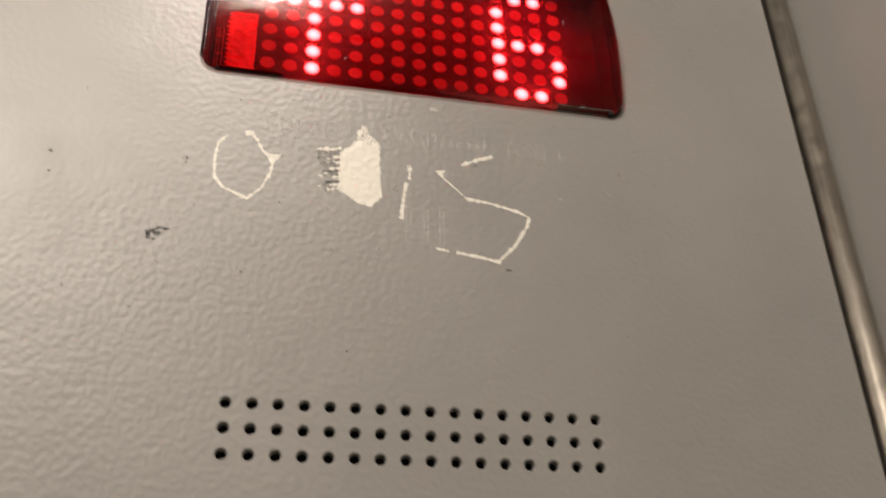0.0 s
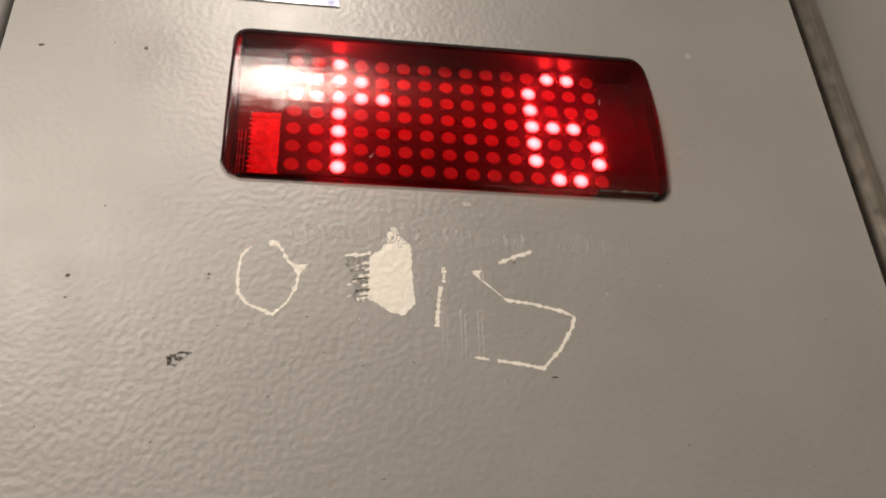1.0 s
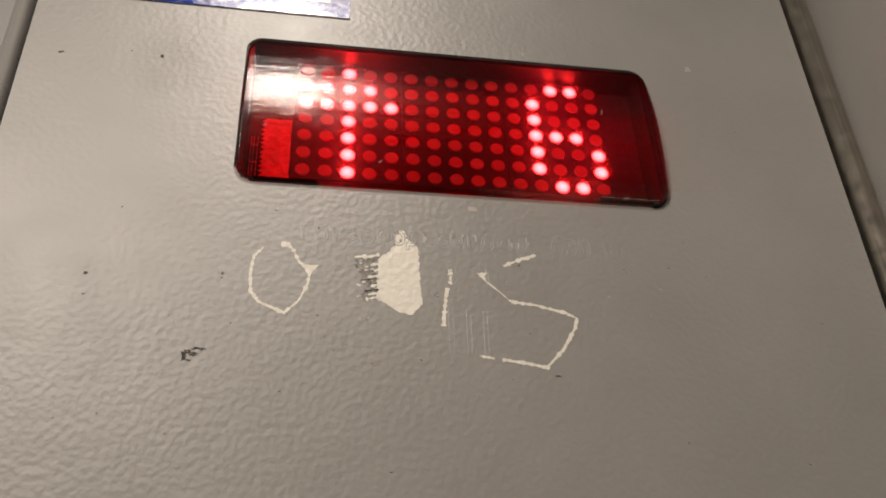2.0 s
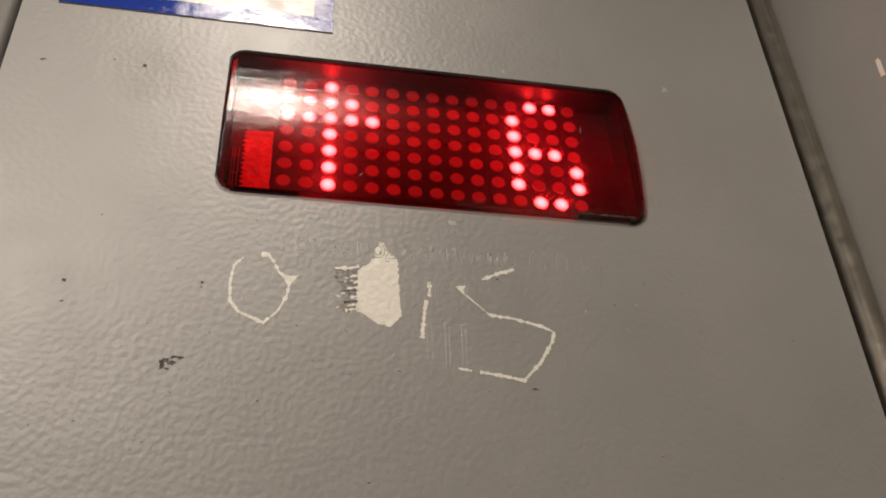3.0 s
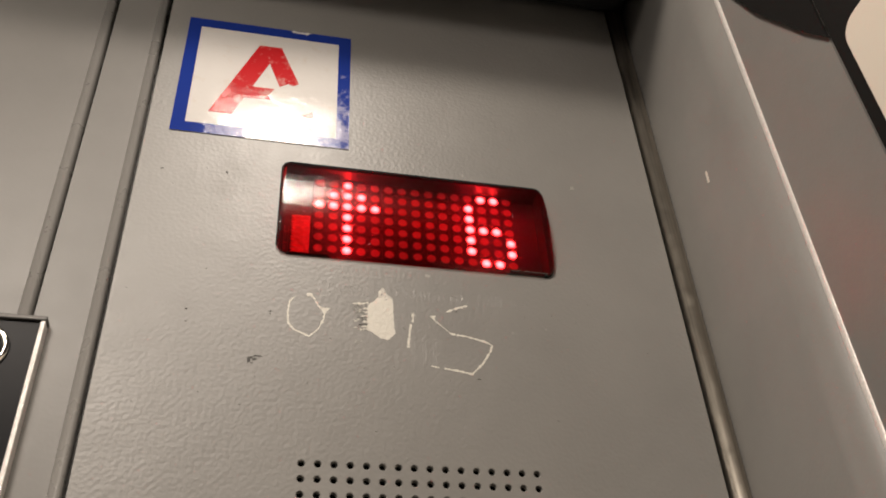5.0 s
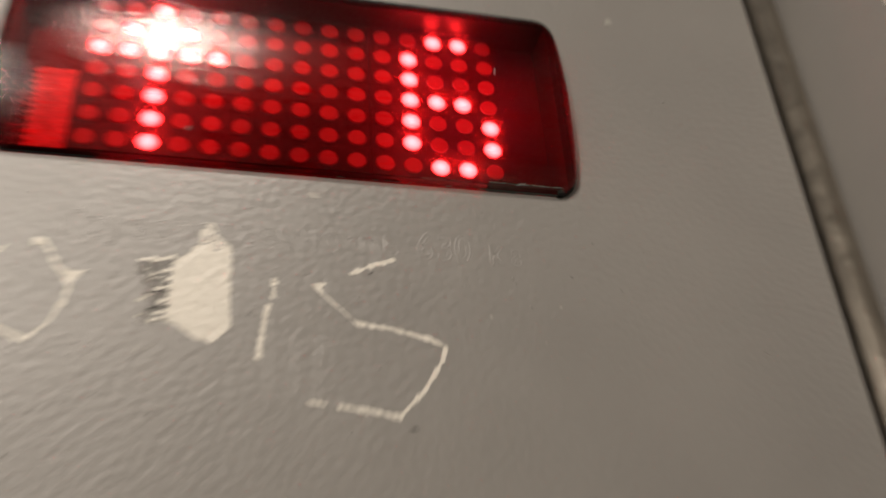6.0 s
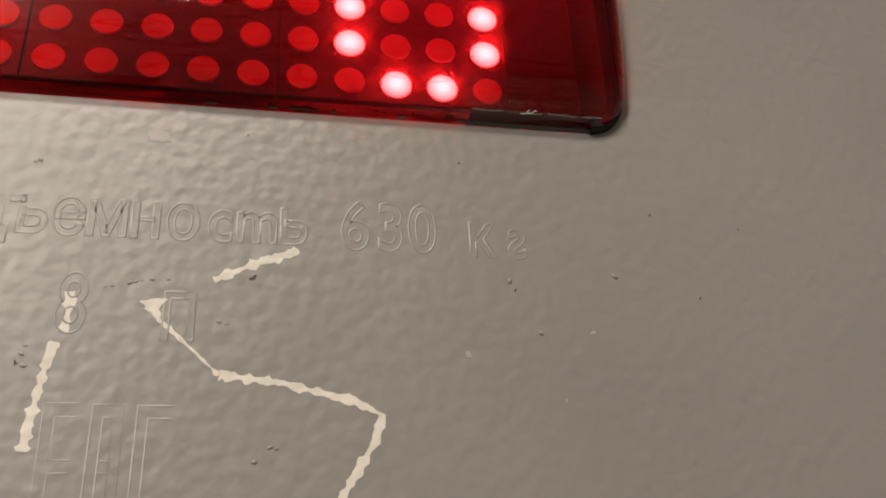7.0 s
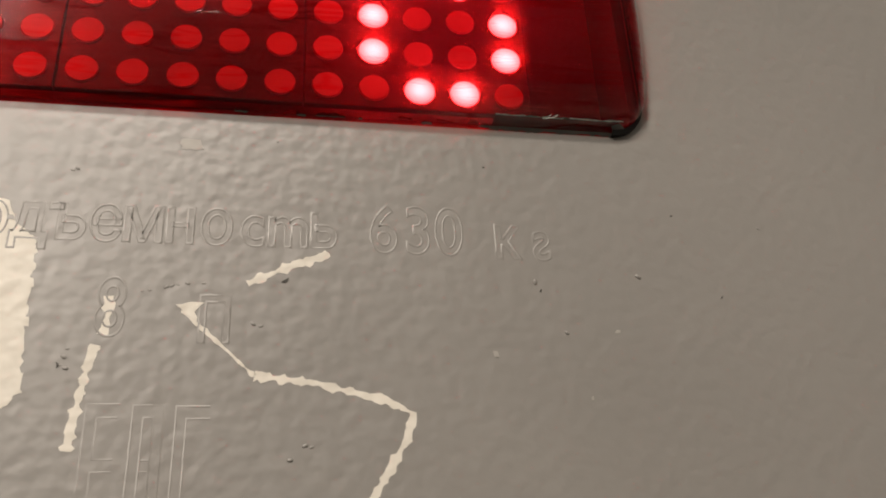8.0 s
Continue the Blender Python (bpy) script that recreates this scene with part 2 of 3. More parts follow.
def ragged_patch(outline, rng, y=-0.00006, step=0.0006, rough=0.00022):
    """A chipped-away area: an outline broken into short uneven steps."""
    pts = []
    n = len(outline)
    for i in range(n):
        (ax, az), (bx, bz) = outline[i], outline[(i + 1) % n]
        k = max(1, int(math.hypot(bx - ax, bz - az) / step))
        pts += [(ax + (bx - ax) * j / k + rng.uniform(-rough, rough), az + (bz - az) * j / k + rng.uniform(-rough, rough)) for j in range(k)]
    bm = bmesh.new()
    verts = [bm.verts.new((x, y, z)) for x, z in pts]
    for tri in tessellate_polygon([[Vector((x, z, 0)) for x, z in pts]]):
        f = bm.faces.new([verts[k] for k in tri])
        f.normal_update()
        if f.normal.y > 0:
            f.normal_flip()
    return bm


def mm(points):
    return [(x / 1000, ZC + z / 1000) for x, z in points]


# ---- the lift car ----
X0, X1, Y0 = -0.95, 0.1525, -1.40
for name, args, mat, label in (
        ("floor", (X0 - 0.05, X1 + 0.05, Y0 - 0.05, 0.06, -0.05, 0.0), FLOOR_MAT, "dark speckled linoleum floor of the lift car"),
        ("wall_west", (X0 - 0.03, X0, Y0, 0.03, 0.0, CEIL), WALL_MAT, "grey enamelled steel wall of the lift car"),
        ("wall_south", (X0, X1, Y0 - 0.03, Y0, 0.0, CEIL), WALL_MAT, "grey enamelled steel rear wall of the lift car")):
    tagged(part(name, boxed(*args), mat), label, "wall" if "wall" in name else "floor", kind="structure")

bm = boxed(X0 - 0.05, X1 + 0.05, Y0 - 0.05, 0.06, CEIL, CEIL + 0.04)
tagged(part("ceiling", bm, CEILING_MAT), "off-white painted steel ceiling of the lift car", "ceiling", kind="structure")
# unseen ledge, added so that its shadow darkens the panel's top
bm = boxed(X0, X1, -0.125, -0.004, 1.955, CEIL - 0.001, 0.004)
tagged(part("trim", bm, BLACK), "unseen black ledge added to shade the top of the panel", "trim", kind="structure")

XL, XR = -0.1490, 0.1430        # edges of the operating panel
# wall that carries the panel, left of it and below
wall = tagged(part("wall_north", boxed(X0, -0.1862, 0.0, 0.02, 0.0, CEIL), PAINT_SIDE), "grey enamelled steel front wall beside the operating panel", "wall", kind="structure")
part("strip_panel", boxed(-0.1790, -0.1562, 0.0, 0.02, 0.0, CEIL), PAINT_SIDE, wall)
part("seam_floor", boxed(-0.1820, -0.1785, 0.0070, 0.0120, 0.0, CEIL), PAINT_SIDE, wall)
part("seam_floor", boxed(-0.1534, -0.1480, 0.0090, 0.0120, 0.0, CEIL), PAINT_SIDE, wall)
part("backing", boxed(X0, X1 + 0.03, 0.024, 0.04, 0.0, CEIL), DARK, wall)


def bead(x0, x1, proud, deep):
    """Rolled edge: rises softly on one side, drops into a seam on the other."""
    w = x1 - x0
    pts = [(x0, 0.006), (x0, 0.0)]
    for i in range(1, 12):
        a = math.pi * i / 12
        pts.append((x0 + w * ((1 - math.cos(a)) / 2) ** 0.7, -proud * math.sin(a) + deep * (i / 12) ** 4))
    return pts + [(x1, deep), (x1, deep + 0.004)]


part("rolled_edge", upright_profile(bead(-0.1862, -0.1806, 0.0022, 0.0015), 0.0, CEIL - 0.001), PAINT_BEAD, wall, smooth=True)
part("rolled_edge", upright_profile(bead(-0.1562, -0.1510, 0.0020, 0.0015), 0.0, CEIL - 0.001), PAINT_BEAD, wall, smooth=True)

# side wall: two sheets with a folded edge between them, its highlight painted pale
def sheet_profile(points, back):
    return upright_profile(list(points) + [(back, points[-1][1]), (back, points[0][1])], 0.0, CEIL - 0.0005)


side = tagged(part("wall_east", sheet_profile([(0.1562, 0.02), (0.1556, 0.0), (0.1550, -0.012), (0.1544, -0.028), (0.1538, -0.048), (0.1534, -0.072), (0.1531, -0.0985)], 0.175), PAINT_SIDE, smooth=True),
              "grey enamelled steel side wall with a painted highlight along its fold", "wall", kind="structure")
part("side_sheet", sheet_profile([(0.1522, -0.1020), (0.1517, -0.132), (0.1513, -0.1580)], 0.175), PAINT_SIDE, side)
fold = []
for i in range(13):
    q = math.pi * i / 12
    fold.append((0.1532 - 0.0019 * math.sin(q), -0.1003 + 0.0021 * math.cos(q)))
part("folded_edge", upright_profile(fold + [(0.170, -0.1024), (0.170, -0.0982)], 0.0, CEIL - 0.001), EDGE_SHINE, side, "folded paint edge with its lamp highlight painted pale", True)
part("rear_sheet", boxed(0.1545, 0.175, Y0, -0.1585, 0.0, CEIL), RUBBER, side)

# corner rod between panel and side wall
rod = []
for i in range(20):
    a = 2 * math.pi * i / 20
    rod.append((0.1496 + 0.0051 * math.cos(a), 0.0008 + 0.0051 * math.sin(a)))
corner = tagged(part("corner_trim", upright_profile(rod, 0.0, CEIL - 0.002), STEEL, smooth=True), "tarnished steel corner rod beside the operating panel", "trim", kind="structure")

# cream board in a black frame on the side wall
board = tagged(new("notice_board"), "cream notice board in a black frame on the side wall", "notice board")
bm = bmesh.new()
outline = rounded_rect(-0.70, -0.1675, 1.20, 1.7320, 0.009)
lo, hi = [bm.verts.new((0.1540, a, b)) for a, b in outline], [bm.verts.new((0.1490, a, b)) for a, b in outline]
bm.faces.new(hi)
for i in range(len(outline)):
    j = (i + 1) % len(outline)
    bm.faces.new((lo[i], lo[j], hi[j], hi[i]))
bmesh.ops.recalc_face_normals(bm, faces=bm.faces[:])
part("sheet", bm, CREAM, board)
part("frame", boxed(0.1510, 0.1544, -0.72, -0.1590, 1.18, 1.95, 0.0008), RUBBER, board, "black rubber frame")
bm = bmesh.new()
prism(bm, [(-0.1588, 1.738), (-0.1480, 1.755), (-0.1250, 1.800), (-0.1120, 1.835), (-0.1120, 1.95), (-0.1588, 1.95)], 0.0, -0.0016)
cap = part("frame_corner", bm, RUBBER, board, "black corner of the frame")
cap.matrix_world = Matrix.Translation((0.1514, 0, 0)) @ Matrix(((0, 1, 0, 0), (1, 0, 0, 0), (0, 0, 1, 0), (0, 0, 0, 1)))

# ---- operating panel with its openings ----
panel = tagged(new("operating_panel"), "grey enamelled steel lift operating panel with chipped paint", "control panel")
HX, HZ, HP = -0.00346, ZC - 0.15483, 0.00710     # speaker holes: middle and pitch
WX0, WX1, WZ0, WZ1 = -0.0749, 0.0731, ZC - 0.0348, ZC + 0.0289   # indicator window
PB, PT = 1.05, 1.9000


def sheet_rect(bm, x0, x1, z0, z1):
    bm.faces.new([bm.verts.new(p) for p in ((x0, 0, z0), (x1, 0, z0), (x1, 0, z1), (x0, 0, z1))])


def front_sheet():
    bm = bmesh.new()
    ox0, ox1, oz0, oz1 = WX0 + 0.0020, WX1 - 0.0020, WZ0 + 0.0016, WZ1 - 0.0016
    hx0, hx1, hz0, hz1 = HX - 8 * HP, HX + 8 * HP, HZ - 1.5 * HP, HZ + 1.5 * HP
    sheet_rect(bm, XL, XR, oz1, PT)
    sheet_rect(bm, XL, ox0, oz0, oz1)
    sheet_rect(bm, ox1, XR, oz0, oz1)
    sheet_rect(bm, XL, XR, hz1, oz0)
    sheet_rect(bm, XL, hx0, hz0, hz1)
    sheet_rect(bm, hx1, XR, hz0, hz1)
    sheet_rect(bm, XL, XR, PB, hz0)
    for (x0, z0), (x1, z1) in (((ox0, oz0), (ox1, oz0)), ((ox1, oz0), (ox1, oz1)), ((ox1, oz1), (ox0, oz1)), ((ox0, oz1), (ox0, oz0)),
                               ((XL, PB), (XL, PT)), ((XR, PT), (XR, PB))):
        bm.faces.new([bm.verts.new(p) for p in ((x0, 0, z0), (x0, 0.002, z0), (x1, 0.002, z1), (x1, 0, z1))])
    n, r = 16, 0.00150
    for i in range(16):
        for k in range(3):
            cx, cz = HX + (i - 7.5) * HP, HZ + (k - 1) * HP
            rings = []
            for radius, y in ((None, 0.0), (r * 1.25, 0.0), (r, 0.00035), (r * 0.97, 0.0025)):
                ring = []
                for j in range(n):
                    a = 2 * math.pi * j / n
                    c, s = math.cos(a), math.sin(a)
                    d = HP / 2 / max(abs(c), abs(s)) if radius is None else radius
                    ring.append(bm.verts.new((cx + d * c, y, cz + d * s)))
                rings.append(ring)
            for a, b in zip(rings, rings[1:]):
                for j in range(n):
                    bm.faces.new((a[j], a[(j + 1) % n], b[(j + 1) % n], b[j]))
    bmesh.ops.remove_doubles(bm, verts=bm.verts[:], dist=1e-6)
    bmesh.ops.recalc_face_normals(bm, faces=bm.faces[:])
    if sum(f.normal.y * f.calc_area() for f in bm.faces) > 0:
        bmesh.ops.reverse_faces(bm, faces=bm.faces[:])
    return bm


part("front_sheet", front_sheet(), PAINT, panel)
part("header_sheet", boxed(XL, XR, 0.0006, 0.004, PT + 0.0007, 2.06), PAINT, panel)
part("lower_sheet", boxed(XL, XR, 0.0, 0.004, 0.02, PB - 0.001), PAINT, panel)
part("speaker_cloth", boxed(HX - 0.065, HX + 0.065, 0.0045, 0.006, HZ - 0.02, HZ + 0.02), DARK, panel, "black cloth behind the holes")

# ---- floor indicator ----
indicator = tagged(new("floor_indicator"), "red acrylic floor indicator showing a lit arrow and six", "display")
LY = 0.0074            # depth of the dot face
LP = 0.00762           # dot pitch


def lens_mesh():
    """A rounded tablet that swells outwards between its long edges."""
    bm = bmesh.new()
    low, high = WZ0 + 0.0011, WZ1 - 0.0003
    cz, hz = (low + high) / 2, (high - low) / 2

    def swell(z):
        return 0.0044 * max(0.0, 1 - ((z - cz) / hz) ** 2)
    rows = 18
    front = []
    for k in range(rows + 1):
        z = cz + hz * math.sin(math.pi * (k / rows - 0.5))
        inset = 0.0
        r = 0.0055
        edge = hz - abs(z - cz)
        if edge < r:
            inset = r - math.sqrt(max(0.0, r * r - (r - edge) ** 2))
        x0, x1 = WX0 + inset, WX1 - inset
        y = -0.0014 - swell(z) + 0.015 * (z - cz)
        row = [bm.verts.new((x0, 0.0, z)), bm.verts.new((x0, y + 0.0009, z))]
        for d in (0.0010, 0.0013, 0.0020):
            row.append(bm.verts.new((x0 + d, y, z)))
        for j in range(1, 10):
            row.append(bm.verts.new((x0 + (x1 - x0) * j / 10, y, z)))
        for d in (0.0020, 0.0013, 0.0010):
            row.append(bm.verts.new((x1 - d, y, z)))
        row += [bm.verts.new((x1, y + 0.0009, z)), bm.verts.new((x1, 0.0, z))]
        front.append(row)
    for a, b in zip(front, front[1:]):
        for j in range(len(a) - 1):
            bm.faces.new((a[j], a[j + 1], b[j + 1], b[j]))
    for row, z in ((front[0], WZ0), (front[-1], WZ1)):
        foot = [bm.verts.new((v.co.x, 0.0, z)) for v in row[1:-1]]
        for j in range(len(foot) - 1):
            bm.faces.new((row[j + 1], row[j + 2], foot[j + 1], foot[j]))
        bm.faces.new((row[0], row[1], foot[0]))
        bm.faces.new((row[-1], row[-2], foot[-1]))
    bmesh.ops.recalc_face_normals(bm, faces=bm.faces[:])
    return bm


lens = part("lens", lens_mesh(), LENS, indicator, "scratched clear red acrylic", True)
lens_rng = random.Random(21)


def lens_face(z):
    u = (z - (WZ0 + WZ1) / 2) / ((WZ1 - WZ0) / 2)
    return -0.0015 - 0.0044 * max(0.0, 1 - u * u)


for points, wide in ((((-0.0283, -0.0266), (-0.0270, -0.0250), (-0.0253, -0.0238)), 0.00016), (((0.0515, 0.0005), (0.0518, 0.0030)), 0.0002),
                     (((0.0562, -0.0336), (0.0570, -0.0328), (0.0574, -0.0325)), 0.00014), (((0.0556, -0.0335), (0.0572, -0.0333), (0.0582, -0.0327)), 0.00016)):
    line = [(x, ZC + z) for x, z in points]
    part("lens_scratch", ragged_stroke(line, wide, lens_rng, lens_face(line[0][1]) - 0.0003, 0.0005), FAINT, lens, "pale scratch")
bm = bmesh.new()
inner, outer = rounded_rect(WX0 + 0.0008, WX1 - 0.0008, WZ0 + 0.0006, WZ1 - 0.0012, 0.005), rounded_rect(WX0 - 0.0003, WX1 - 0.0002, WZ0 - 0.0002, WZ1 + 0.0003, 0.0058)
ri, ro = [bm.verts.new((x, -0.0012, z)) for x, z in inner], [bm.verts.new((x, -0.0009, z)) for x, z in outer]
rb = [bm.verts.new((x, 0.0, z)) for x, z in outer]
for i in range(len(ri)):
    j = (i + 1) % len(ri)
    if ro[i].co.z < WZ0 + 0.0062 and ro[j].co.z < WZ0 + 0.0062 and not (ro[i].co.x > 0.06 and min(ro[i].co.z, ro[j].co.z) > WZ0 - 0.0004):
        continue
    bm.faces.new((ri[i], ri[j], ro[j], ro[i]))
    bm.faces.new((ro[i], ro[j], rb[j], rb[i]))
bmesh.ops.recalc_face_normals(bm, faces=bm.faces[:])
part("gasket", bm, RUBBER, indicator, "thin black gasket")

housing = bmesh.new()
bx0, bx1, bz0, bz1 = WX0 + 0.0024, WX1 - 0.0024, WZ0 + 0.0020, WZ1 - 0.0020
for quad in (((bx0, bz0), (bx1, bz0)), ((bx1, bz0), (bx1, bz1)), ((bx1, bz1), (bx0, bz1)), ((bx0, bz1), (bx0, bz0))):
    (x0, z0), (x1, z1) = quad
    housing.faces.new([housing.verts.new(p) for p in ((x0, -0.0002, z0), (x1, -0.0002, z1), (x1, 0.012, z1), (x0, 0.012, z0))])
flange_in, flange_out = rounded_rect(bx0, bx1, bz0, bz1, 0.0012), rounded_rect(WX0 + 0.0005, WX1 - 0.0005, WZ0 + 0.0005, WZ1 - 0.0005, 0.0054)
for i in range(len(flange_in)):
    j = (i + 1) % len(flange_in)
    housing.faces.new([housing.verts.new((x, -0.0003, z)) for x, z in (flange_in[i], flange_in[j], flange_out[j], flange_out[i])])
bmesh.ops.remove_doubles(housing, verts=housing.verts[:], dist=0.0002)
part("housing", housing, plain("dark_housing", (0.014, 0.012, 0.012), 0.45), indicator, "dark recessed housing")
part("circuit_board", boxed(bx0, bx1, 0.0110, 0.0122, bz0, bz1), BOARD, indicator)

ARROW = {(3, r) for r in range(1, 8)} | {(2, 2), (4, 2), (1, 3), (2, 3), (4, 3), (5, 3)}
SIX = {(13, 1), (14, 1), (12, 2), (12, 3), (12, 4), (13, 4), (14, 4), (12, 5), (15, 5), (12, 6), (15, 6), (13, 7), (14, 7)}
LIT = ARROW | SIX


def dot_mesh(name, material):
    bm = bmesh.new()
    bmesh.ops.create_cone(bm, cap_ends=True, segments=20, radius1=0.00252, radius2=0.00240, depth=0.0004, matrix=pose(0, 0, 0, 90))
    me = bpy.data.meshes.new(name)
    bm.to_mesh(me)
    bm.free()
    me.materials.append(material)
    return me


dot_on, dot_off = dot_mesh("lit_dot", DOT_ON), dot_mesh("dark_dot", DOT_OFF)
for k in range(3):
    block = part("dot_matrix", boxed((5 * k + 1 - 8.5) * LP + 0.0001, (5 * k + 6 - 8.5) * LP - 0.0001, LY, 0.0109, ZC - 3.5 * LP, ZC + 3.5 * LP, 0.0002), BOARD, indicator, "black dot-matrix block")
    for c in range(5 * k + 1, 5 * k + 6):
        for r in range(1, 8):
            on = (c, r) in LIT
            d = new("lit_dot" if on else "dot", dot_on if on else dot_off)
            d.location = ((c - 8) * LP, LY - 0.0002, ZC + (4 - r) * LP)
            d.parent = block
# added scattering sheet that spreads a red halo round the lit dots
HALO_SHEET, ft, fb, fl = nodes_of("halo_scatter")
clear, scatter, blend = add(ft, "ShaderNodeBsdfTransparent", Color=(1, 1, 1, 1)), add(ft, "ShaderNodeBsdfTranslucent", Color=(1.0, 0.85, 0.8, 1)), ft.nodes.new("ShaderNodeMixShader")
ft.nodes.remove(fb)
blend.inputs[0].default_value = 0.05
fl.new(clear.outputs[0], blend.inputs[1])
fl.new(scatter.outputs[0], blend.inputs[2])
fl.new(blend.outputs[0], ft.nodes["Material Output"].inputs["Surface"])
bm = bmesh.new()
prism(bm, [(-7.5 * LP, ZC - 3.6 * LP), (7.5 * LP, ZC - 3.6 * LP), (7.5 * LP, ZC + 3.6 * LP), (-7.5 * LP, ZC + 3.6 * LP)], LY - 0.0018, LY - 0.00185)
bmesh.ops.delete(bm, geom=[f for f in bm.faces if f.normal.y > -0.5], context="FACES_ONLY")
part("halo_sheet", bm, HALO_SHEET, indicator, "thin clear sheet added to spread a halo round lit dots")
teeth = [(-0.0667 if i % 2 else -0.0680, ZC - 0.0300 + 0.0010 * i) for i in range(30)]
tape = ragged_patch(teeth + [(-0.0577, ZC - 0.0010), (-0.0577, ZC - 0.0305)], random.Random(5), LY + 0.0006, 0.0012, 0.0002)
part("tape", tape, TAPE, indicator, "strip of wrinkled tape behind the lens")
bm = bmesh.new()
for x in (-0.0712, -0.0703, -0.0690):
    box(bm, x, x + 0.0002, LY + 0.001, LY + 0.0015, ZC - 0.0285, ZC - 0.009)
for z in (-0.0270, -0.0200, -0.0125):
    box(bm, -0.0710, -0.0690, LY + 0.0012, LY + 0.0016, ZC + z, ZC + z + 0.0002)
part("printed_traces", bm, TAPE, indicator, "fine pale lines behind the lens")
rim_rng = random.Random(3)
for x0, x1, near, far in ((0.0475, 0.0690, 0.0001, 0.0027), (0.0437, 0.0456, 0.0009, 0.0017), (0.0366, 0.0385, 0.0003, 0.0010), (0.0385, 0.0425, 0.0008, 0.0012), (0.0455, 0.0480, 0.0004, 0.0009), (0.0330, 0.0352, 0.0010, 0.0014),
                          (0.0270, 0.0280, 0.0006, 0.0011), (0.0208, 0.0250, 0.0006, 0.0012), (0.0180, 0.0192, 0.0004, 0.0011), (0.0088, 0.0108, 0.0005, 0.0013), (-0.0700, -0.0480, 0.0001, 0.0018), (-0.0400, -0.0365, 0.0004, 0.0010)):
    bm = ragged_patch([(x0, near), (x1, near), (x1, far * 0.7), (x1 - 0.0012, far), (x0 + 0.0006, far)], rim_rng, -0.00012, 0.0006, 0.00018)
    chip = part("rim_paint", bm, RIM if x0 > 0 else BLACK, indicator, "chipped dark paint on the lower rim")
    chip.matrix_world = Matrix.Translation((0, 0, WZ0)) @ pose(0, 0, 0, 50)
for x0, x1, height in ((0.0482, 0.0530, 0.0027), (0.0570, 0.0590, 0.0026), (0.0600, 0.0688, 0.0027), (0.0440, 0.0456, 0.0017)):
    chip = part("chipped_edge", ragged_stroke([(x0, height), ((x0 + x1) / 2, height - 0.0001), (x1, height)], 0.00018, rim_rng, -0.0002, 0.0004), FAINT, indicator, "pale chipped edge")
    chip.matrix_world = Matrix.Translation((0, 0, WZ0)) @ pose(0, 0, 0, 50)

# ---- sticker ----
sticker = tagged(new("sticker"), "square white sticker with blue border and red letter A", "sticker")
SX0, SX1, SZ0, SZ1 = -0.1370, -0.0390, ZC + 0.0438, ZC + 0.1412
bm = bmesh.new()
prism(bm, [(SX0, SZ0), (SX1, SZ0), (SX1, SZ1), (SX0, SZ1)], -0.0001, -0.0004)
part("film", bm, WHITE_FILM, sticker)
bm = bmesh.new()
b = 0.0074
for x0, x1, z0, z1 in ((SX0, SX1, SZ1 - b, SZ1), (SX0, SX1, SZ0, SZ0 + b), (SX0, SX0 + b, SZ0 + b, SZ1 - b), (SX1 - b, SX1, SZ0 + b, SZ1 - b)):
    prism(bm, [(x0, z0), (x1, z0), (x1, z1), (x0, z1)], -0.00041, -0.00055)
part("blue_border", bm, BLUE_FILM, sticker, "rubbed dark blue border")
bm = bmesh.new()
# right leg is cut off where lamp glare washes it out
for quad in (((-94.1, 123.3), (-81.0, 123.3), (-87.2, 108.0), (-105.4, 61.5), (-118.2, 61.3)), ((-81.0, 123.3), (-69.2, 92.8), (-72.5, 90.6), (-75.2, 92.0), (-80.3, 88.6), (-87.2, 108.0)), ((-67.5, 66.5), (-64.0, 68.5), (-60.4, 70.6), (-59.6, 66.6), (-62.5, 65.0)), ((-96.0, 86.0), (-83.0, 86.0), (-86.5, 80.0), (-84.5, 76.4), (-99.9, 76.0))):
    prism(bm, mm(quad), -0.00041, -0.00056)
part("letter", bm, RED_FILM, sticker, "red letter A")
part("worn_spot", ragged_patch(mm([(-75.0, 139.6), (-66.0, 139.0), (-64.0, 141.0), (-76.0, 141.0)]), random.Random(9), -0.0006, 0.0012, 0.0004), WHITE_FILM, sticker, "white tear in the blue border")

# ---- scraped paint ----
rng = random.Random(11)
W = 0.0010
part("scratch", ragged_stroke(mm([(-63.6, -60.0), (-66.2, -63.3), (-66.8, -69.7), (-66.3, -75.6), (-63.6, -79.3), (-56.0, -82.6), (-52.1, -78.5), (-49.5, -72.4), (-49.0, -67.6), (-52.4, -64.5), (-54.4, -60.4), (-56.6, -57.9)]), W, rng), PRIMER, panel, "cream scraped ring")
part("chip", ragged_patch(mm([(-51.6, -65.6), (-46.2, -65.2), (-47.8, -67.3), (-49.2, -70.0)]), rng), PRIMER, panel, "cream paint chip")
part("chip", ragged_patch(mm([(-58.3, -57.4), (-55.6, -57.4), (-55.4, -59.3), (-58.0, -59.6)]), rng), PRIMER, panel, "cream paint chip")
part("bare_patch", ragged_patch(mm([(-28.3, -62.0), (-24.4, -58.6), (-24.3, -57.6), (-22.8, -56.8), (-22.6, -53.0), (-21.2, -50.2), (-19.4, -51.0), (-18.4, -54.0), (-15.3, -57.0), (-14.9, -69.8), (-14.4, -77.8), (-18.1, -81.5), (-22.4, -80.6), (-25.0, -78.0), (-28.3, -76.8)]), rng, -0.00003, rough=0.00035), PRIMER, panel, "large cream patch of bare primer")
